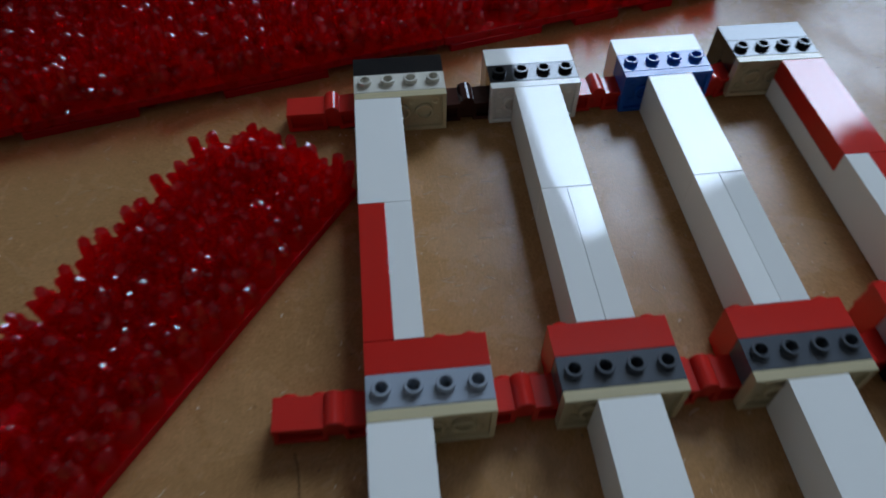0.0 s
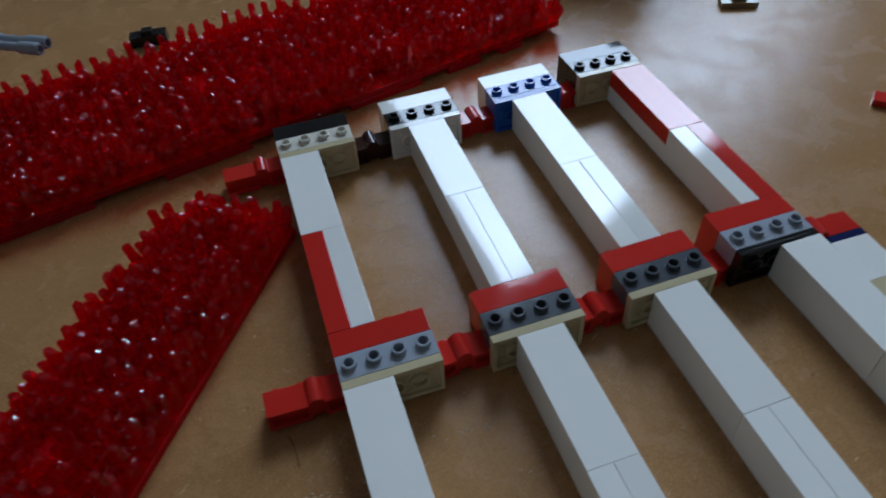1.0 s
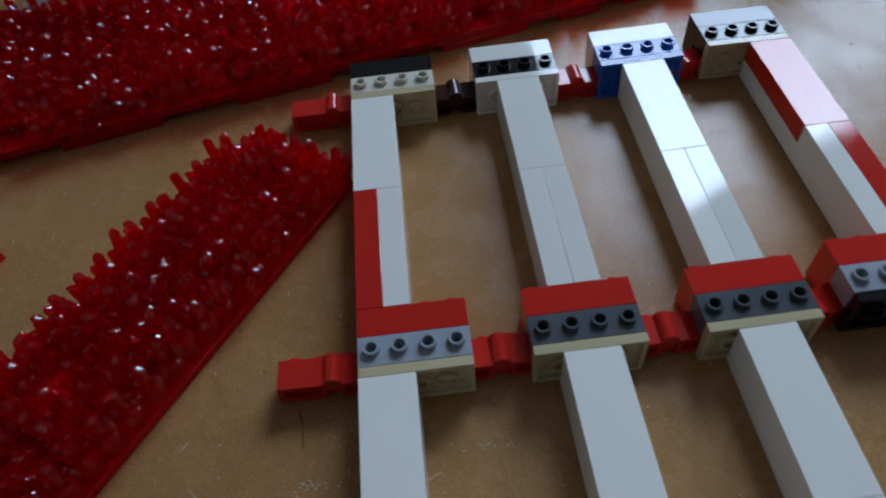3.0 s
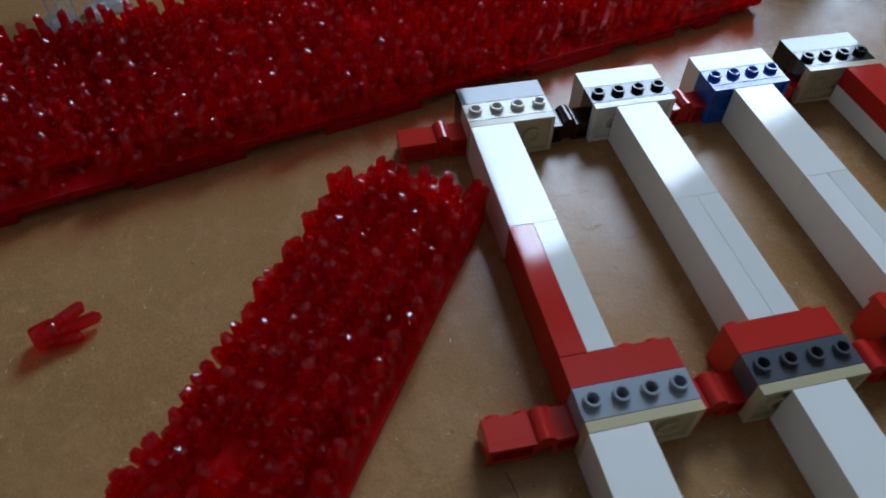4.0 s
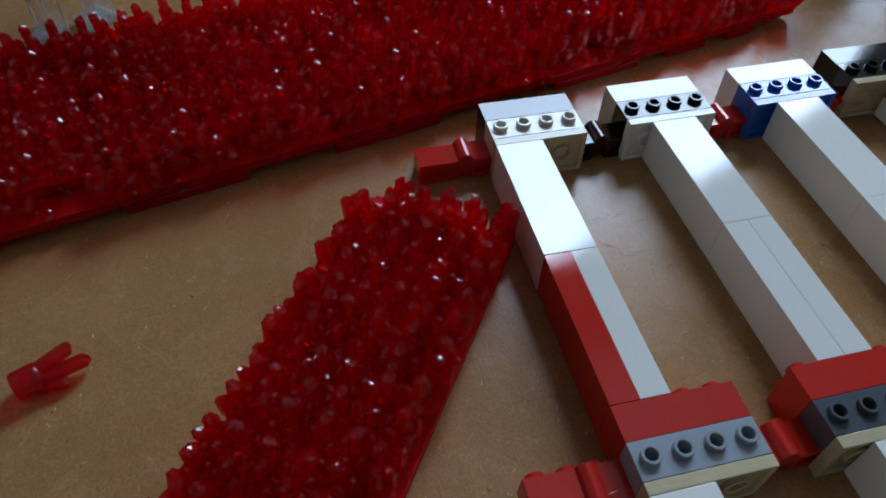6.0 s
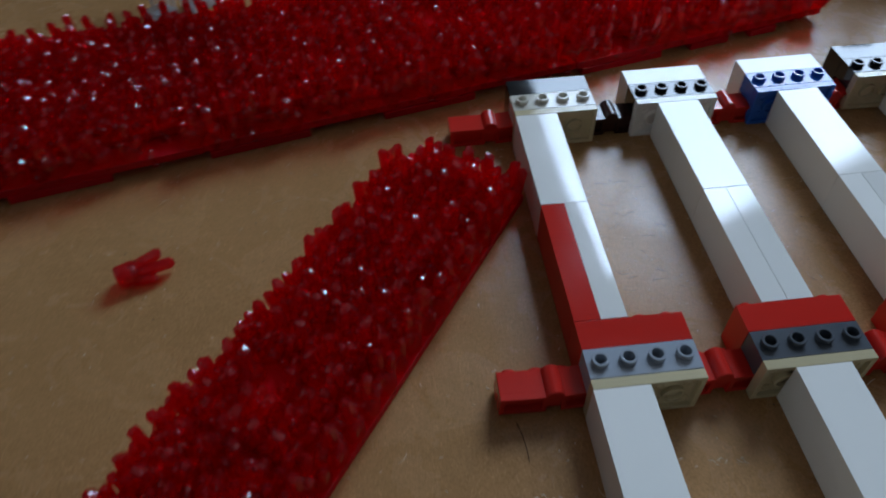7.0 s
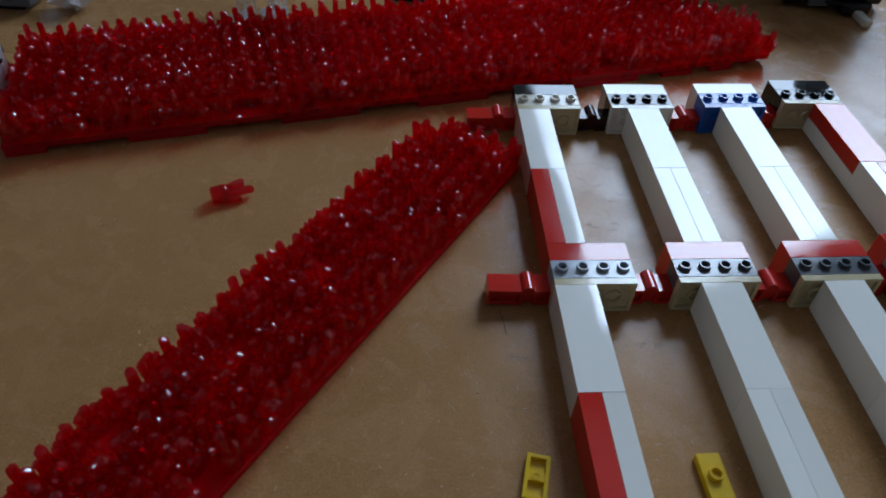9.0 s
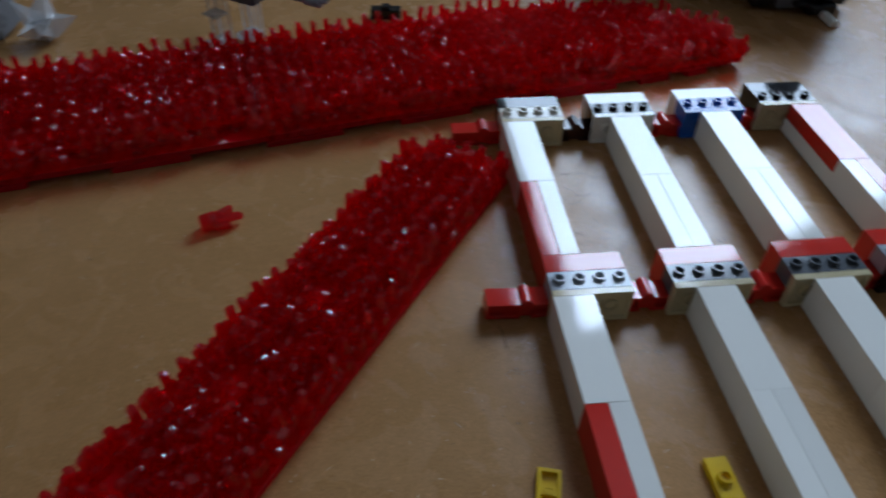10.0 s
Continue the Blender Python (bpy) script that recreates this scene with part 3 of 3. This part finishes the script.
part("knob", block(-3, 3, -3, 3, 6.3, 8.5, bevel=0.6), BLACK, kb)

# a fine dark thread on the table
curve = bpy.data.curves.new("thread", "CURVE")
curve.dimensions, curve.bevel_depth = "3D", 0.00011
line = curve.splines.new("POLY")
line.points.add(8)
for k, p in enumerate(line.points):
    s = k / 8
    p.co = (-0.0196 + 0.0014 * s + 0.0005 * math.sin(3 * s), 0.0012 - 0.0122 * s, 0.00016, 1)
curve.materials.append(BLACK)
tagged(new("thread", curve), "fine dark thread lying on the table", "thread")

# loose pale fibres and dust on the table; pale colour also stands for glints
FIBRE = material("pale_fibre_glint", (0.74, 0.60, 0.43), 0.25)
DUST = material("dark_dust", (0.06, 0.04, 0.03), 0.8)


def wisp(bm, x, y, length, bow, thick, turn):
    """A fine curved fibre lying flat, three-sided, pointed at both ends."""
    m = pose(x * MM, y * MM, 0.00003, rz=turn)
    rings = []
    n = 6
    for k in range(n + 1):
        s = k / n * 2 - 1
        w = thick * (1 - 0.85 * s * s) * MM
        cx, cy = s * length / 2 * MM, bow * (1 - s * s) * length * MM
        rings.append([bm.verts.new(m @ Vector((cx, cy + dy * w, dz * w))) for dy, dz in ((-1, 0), (1, 0), (0, 0.8))])
    for a, b in zip(rings, rings[1:]):
        for k in range(3):
            j = (k + 1) % 3
            bm.faces.new((a[k], a[j], b[j], b[k]))


rng = random.Random(11)
bm = bmesh.new()
for k in range(950):
    big = rng.random() < 0.06
    wisp(bm, rng.uniform(-190, 250), rng.uniform(-150, 190), rng.uniform(2.5, 5.5) if big else rng.uniform(0.6, 2.0), rng.uniform(-0.25, 0.25), rng.uniform(0.09, 0.15) if big else rng.uniform(0.08, 0.18), rng.uniform(0, 180))
# extra wisps in the gap; window glints on the relief put into colour
for k in range(26):
    wisp(bm, rng.uniform(18, 46), rng.uniform(38, 95), rng.uniform(1.0, 5.0), rng.uniform(-0.15, 0.2), rng.uniform(0.07, 0.13), rng.gauss(0, 25))
# scuffed spots, with their glints put into the pale fibre colour
for k in range(16):
    wisp(bm, rng.gauss(33, 3.2), rng.gauss(-17, 0.8), rng.uniform(0.6, 2.2), rng.uniform(-0.3, 0.3), rng.uniform(0.08, 0.2), rng.gauss(0, 35))
for k in range(7):
    wisp(bm, rng.gauss(-35, 1.2), rng.gauss(-29, 0.8), rng.uniform(0.5, 1.6), rng.uniform(-0.3, 0.3), rng.uniform(0.08, 0.2), rng.gauss(0, 60))
for k in range(20):
    wisp(bm, rng.gauss(-14.5, 2.6), rng.gauss(-21.8, 0.9), rng.uniform(0.6, 1.8), rng.uniform(-0.3, 0.3), rng.uniform(0.1, 0.24), rng.gauss(0, 30))
tagged(part("fibre_flecks", bm, FIBRE), "pale loose wood fibres and pale glint strokes on the table", "fibres", kind="stuff")
bm = bmesh.new()
for k in range(160):
    wisp(bm, rng.uniform(-190, 250), rng.uniform(-150, 190), rng.uniform(0.3, 1.1), rng.uniform(-0.2, 0.2), rng.uniform(0.10, 0.22), rng.uniform(0, 180))
tagged(part("dust_specks", bm, DUST), "dark dust specks lying on the table", "dust", kind="stuff")

# ---------------------------------------------------------------- models behind the crystals
DRUM = plastic("pale_grey_plastic", (0.37, 0.38, 0.40), 0.2)
GUNMETAL = plastic("blue_grey_metallic_plastic", (0.30, 0.335, 0.37), 0.25)
HULL = plastic("blue_grey_plastic", (0.07, 0.07, 0.085), 0.25)


def clear_stand(m, tall, shelf):
    s = empty("clear_stand", m, "clear plastic upright holding a grey model", "stand", "clear stands")
    bm = bmesh.new()
    box(bm, -6.4, 6.4, -6.4, 6.4, 0.05, 1.0, 0.2)
    for lim in ((-6.4, 6.4, -6.4, -5.4), (-6.4, 6.4, 5.4, 6.4), (-6.4, -5.4, -5.4, 5.4), (5.4, 6.4, -5.4, 5.4)):
        box(bm, *lim, 0.9, 3.8, 0.25)
    part("foot", bm, BRIGHT_CLEAR, s)
    part("stud", smooth_by_angle(lathe(bmesh.new(), [(2.4, 1.1), (2.4, 2.9), (0, 2.9)])), BRIGHT_CLEAR, s)
    part("upright", block(5.4, 6.2, -5.3, 5.3, 3.9, tall, bevel=0.1), CLEAR, s)
    part("side_wall", block(0.9, 5.3, 5.4, 6.2, 3.9, tall, bevel=0.1), CLEAR, s)
    # whiter posts stand in for light caught along the pane edges
    for x, y in ((5.4, -6.3), (5.4, 5.4), (0.0, 5.4)):
        part("edge", block(x, x + 0.9, y, y + 0.9, 3.9, tall, bevel=0.25), BRIGHT_CLEAR, s)
    if shelf:
        part("shelf", block(-5.1, 5.4, -5.4, 5.1, shelf, shelf + 1.4, bevel=0.2), BRIGHT_CLEAR, s)
    return s


clear_stand(pose(-0.1376, 0.2472, 0, rz=46), 27.9, 0)
clear_stand(pose(-0.1550, 0.2380, 0, rz=46), 27.9, 20)

ship = empty("model_ship", pose(-0.130, 0.229, 0.028, rz=-32), "dark grey toy ship with twin guns on clear uprights", "model ship")
bm = bmesh.new()
box(bm, -46, 0, 0, 24, 0, 8, 1.2)
box(bm, -34, -6, 4, 20, 7.8, 15, 2.0)
part("hull", bm, HULL, ship)
for y in (3.0, 8.6):
    rings = [(0, 0), (2.3, 0), (2.3, 16), (2.9, 17), (2.9, 22), (2.1, 23.5), (2.1, 36), (2.9, 38), (3.0, 46), (2.4, 48), (1.6, 48), (1.5, 45), (0, 45)]
    part("gun", smooth_by_angle(lathe(bmesh.new(), rings, pose(-2 * MM, y * MM, 11.5 * MM, 0, 90, 0), 16)), GUNMETAL, ship, "blue-grey gun barrel")
part("gun_mount", block(-8, 6, 0.5, 11, 8.0, 14.5, bevel=1.0), HULL, ship)

cs = empty("clear_canopy", pose(-0.262, 0.252, 0, rz=0), "clear faceted plastic canopy lying on the table", "canopy")
for turn, rise, length, wide in ((150, 34, 25, 7.0), (15, 14, 22, 9.0), (235, 8, 17, 7.0), (290, 12, 17, 8.5), (75, 58, 25, 9.0), (330, 40, 15, 8.0)):
    bm = lathe(bmesh.new(), [(0, -1), (wide, 0), (wide * 0.8, length * 0.4), (0, length)], pose(0, 0, 0.007, 0, 0, turn) @ pose(0, 0, 0, 0, 90 - rise, 0) @ pose(0, 0, 0, 0, 0, 45), 4)
    for f in bm.faces:
        f.smooth = False
    for v in bm.verts:
        v.co.z = max(v.co.z, 0.0001)
    part("pane", bm, BRIGHT_CLEAR, cs)

drum = empty("round_module", pose(-0.3010, 0.1560, 0), "pale grey round toy module with dark slots", "toy module")
bm = lathe(bmesh.new(), [(35.5, 0.05), (36, 0.6), (36, 20.2), (35.4, 20.8), (29, 20.8), (28.4, 20.2), (28.4, 4), (0, 4)], None, 48)
part("ring", smooth_by_angle(bm), DRUM, drum)
part("core", smooth_by_angle(lathe(bmesh.new(), [(24, 4), (24, 12), (18, 15), (0, 15)], None, 24)), BLACK, drum, "dark core")
for rise, turn, high in ((14, -20, 20.0), (-22, 24, 23.0)):
    bm = block(-13, 13, -2, 2, -1.6, 1.6, bevel=0.5)
    bm.transform(pose(0, 0, 0, 0, 0, turn) @ pose(0.002, -0.0205, high * MM, 0, rise, 0))
    part("bar", bm, TAN, drum, "tan bar")
part("upper_ring", smooth_by_angle(lathe(bmesh.new(), [(31, 37), (35.2, 37), (35.8, 37.6), (35.8, 74), (35, 74.8), (29, 74.8), (29, 37)], pose(0.005, 0.001, 0), 48)), DRUM, drum, "pale upper ring")
part("shaft", smooth_by_angle(lathe(bmesh.new(), [(17, 12), (17, 40)], None, 32)), BLACK, drum, "dark inner shaft")
for k in range(16):
    a = 22.5 * k + 6
    for z in (49.0, 57.0):
        bm = block(-2.4, 2.4, -0.3, 0.5, z - 1.2, z + 1.2, bevel=0.2)
        bm.transform(pose(0.005, 0.001, 0, 0, 0, a) @ pose(0, -0.0359, 0))
        part("slot", bm, BLACK, drum)
    for z in (6.0, 15.0):
        bm = block(-2.6, 2.6, -0.3, 0.5, z - 0.8, z + 0.8, bevel=0.2)
        bm.transform(pose(0, 0, 0, 0, 0, a) @ pose(0, -0.0361, 0))
        part("slot", bm, BLACK, drum)
    bm = block(-2.0, 2.0, -3, 1, 20.7, 21.3, bevel=0.2)
    bm.transform(pose(0, 0, 0, 0, 0, a + 9) @ pose(0, -0.0312, 0))
    part("notch", bm, SLATE, drum)

# a pale wall runs back from the ring, with a dark opening at its foot
lean = pose(-0.0180, -0.0275, 0, 0, 0, 145.9)
bm = bmesh.new()
box(bm, 0, 30, -6, 0, 0.05, 52, 0.6)
box(bm, 50, 104, -6, 0, 0.05, 52, 0.6)
box(bm, 30, 50, -6, 0, 17, 52, 0.6)
bm.transform(lean)
part("side_wall", bm, DRUM, drum, "pale side wall")
# dark grey block behind the gap, in place of the shade inside it
bm = block(29, 51, -11, -6.2, 0.05, 17.5, bevel=0.4)
bm.transform(lean)
part("opening", bm, SLATE, drum, "dark block in place of shade")

MODULE = plastic("mid_grey_plastic", (0.15, 0.155, 0.165), 0.25)
block_back = empty("grey_module", pose(-0.320, 0.262, 0, rz=-5), "dark grey toy wall module behind the crystals", "toy module")
part("body", block(-38, 37, -14, 14, 3.2, 46, bevel=1), MODULE, block_back)
part("prop", block(-34, 30, -11, 12, 0.05, 3.3, bevel=0.4), BLACK, block_back)
for x in (-24, 0, 24):
    part("slot", block(x - 3, x + 3, -14.5, -13.6, 8, 10, bevel=0.2), BLACK, block_back)

# a small toy figure lying on its back, rolled to one side with its legs drawn up, one plain mesh
bm = bmesh.new()
for x0, x1 in ((-7.6, -0.4), (0.4, 7.6)):
    box(bm, x0, x1, -19, -5.2, 0.2, 8, 0.8)
    box(bm, x0, x1, -22, -17.5, 0.2, 12.5, 0.8)
bmesh.ops.transform(bm, matrix=pose(0, -0.0048, 0.004, -37) @ pose(0, 0.0048, -0.004), verts=bm.verts[:])
box(bm, -7.9, 7.9, -4.6, -3.0, 0.2, 9.1, 0.5)
box(bm, 8.6, 12.6, -8.4, -3.6, 4.6, 8.6, 1.2)
box(bm, 12.6, 17.0, 2.0, 9.5, 1.5, 5.5, 1.2)
torso = box(bmesh.new(), -7.8, 7.8, -3.4, 10, 0.3, 8.2, 0.8)
for v in torso.verts:
    if v.co.y > 0.005:
        v.co.x *= 0.72
me = mesh_of("torso", torso, WHITE)
bm.from_mesh(me)
bpy.data.meshes.remove(me)
for side in (-1, 1):
    lathe(bm, [(0, 0), (2.4, 0.2), (2.6, 4), (2.3, 11), (0, 12)], pose(side * 0.0082, 0.0085, 0.0052, 78, 0, side * 20), 10)
# the head: a rounded helmet with a wider rim at the neck
lathe(bm, [(0, 9.6), (5.4, 9.8), (6.4, 11), (6.2, 14.2), (6.0, 15.0), (5.95, 16.0), (6.0, 18), (5.0, 20.4), (2.8, 22.0), (0, 22.5)], pose(0, 0, 0.0062, -90), 20)
bmesh.ops.recalc_face_normals(bm, faces=bm.faces[:])
smooth_by_angle(bm)
figure = part("toy_figure", bm, WHITE)
figure.data.materials.append(BLACK)
for p in figure.data.polygons:
    belt = -0.0047 < p.center.y < -0.0029 and p.center.z > 0.0085
    brow = 0.0150 <= p.center.y <= 0.0160 and p.center.z > 0.004
    glove = (p.center.x > 0.0085 and p.center.y < -0.0034) or p.center.x > 0.0125
    if belt or brow or glove:
        p.material_index = 1
tagged(figure, "small plain white toy figure lying on its back", "toy figure")
figure.matrix_basis = pose(-0.3112, 0.0583, 0.0037, -6, -33.5, 174.6) @ Matrix.Scale(0.98, 4)
bm = box(bmesh.new(), -7.5, 2, -1.6, 1.6, 0.05, 3.4, 0.6)
box(bm, -2.5, 0.5, 1.2, 4.6, 0.4, 3.0, 0.5)
box(bm, -4.0, -1.4, -4.4, -1.2, 0.4, 3.0, 0.5)
lathe(bm, [(0, 0), (1.1, 0), (1.1, 5.4), (1.5, 5.6), (1.5, 7.4), (0, 7.4)], pose(0.0018, 0, 0.0017, 0, 90, 0), 10)
lathe(bm, [(0, 0), (1.2, 0), (1.2, 6), (0, 6)], pose(-0.0045, 0.0050, 0.0017, 0, 90, 0), 10)
gun = tagged(part("toy_blaster", smooth_by_angle(bm), BLACK), "small black toy gun beside the figure", "toy gun")
gun.matrix_basis = pose(-0.2945, 0.0535, 0, 0, 0, 5) @ Matrix.Scale(1.25, 4)

dark = empty("dark_model", pose(0.228, 0.290, 0), "tall black and grey toy model far back on the table", "toy model")
part("body", block(-28, 40, -22, 40, 3.0, 62, bevel=1.5), BLACK, dark)
# unseen block, added to keep window light off the table in front
part("rear_body", block(-120, -26, 22, 74, 3.0, 80, bevel=1.5), BLACK, dark)
part("rear_prop", block(-100, -50, 30, 60, 0.05, 3.1, bevel=0.4), BLACK, dark)
part("panel", block(-12, 2, -25, -21.5, 3, 19, bevel=0.6), MODULE, dark, "dark grey front panel")
part("tower", block(16, 36, -20, -4, 60, 100, bevel=1.5), SLATE, dark, "upright grey tower")
part("wing", block(-2, 22, -32, -20, 6, 9, bevel=0.6), BLACK, dark)
part("nose", block(6, 26, -35, -24, 2, 9, bevel=1.2), BLACK, dark)
part("claw", block(15, 21, -50, -33, 0.05, 5, bevel=1.4), WHITE, dark, "small white claw")
for x in (-20, 22):
    part("prop", block(x - 4, x + 4, -14, -6, 0.05, 3.1, bevel=0.4), BLACK, dark)
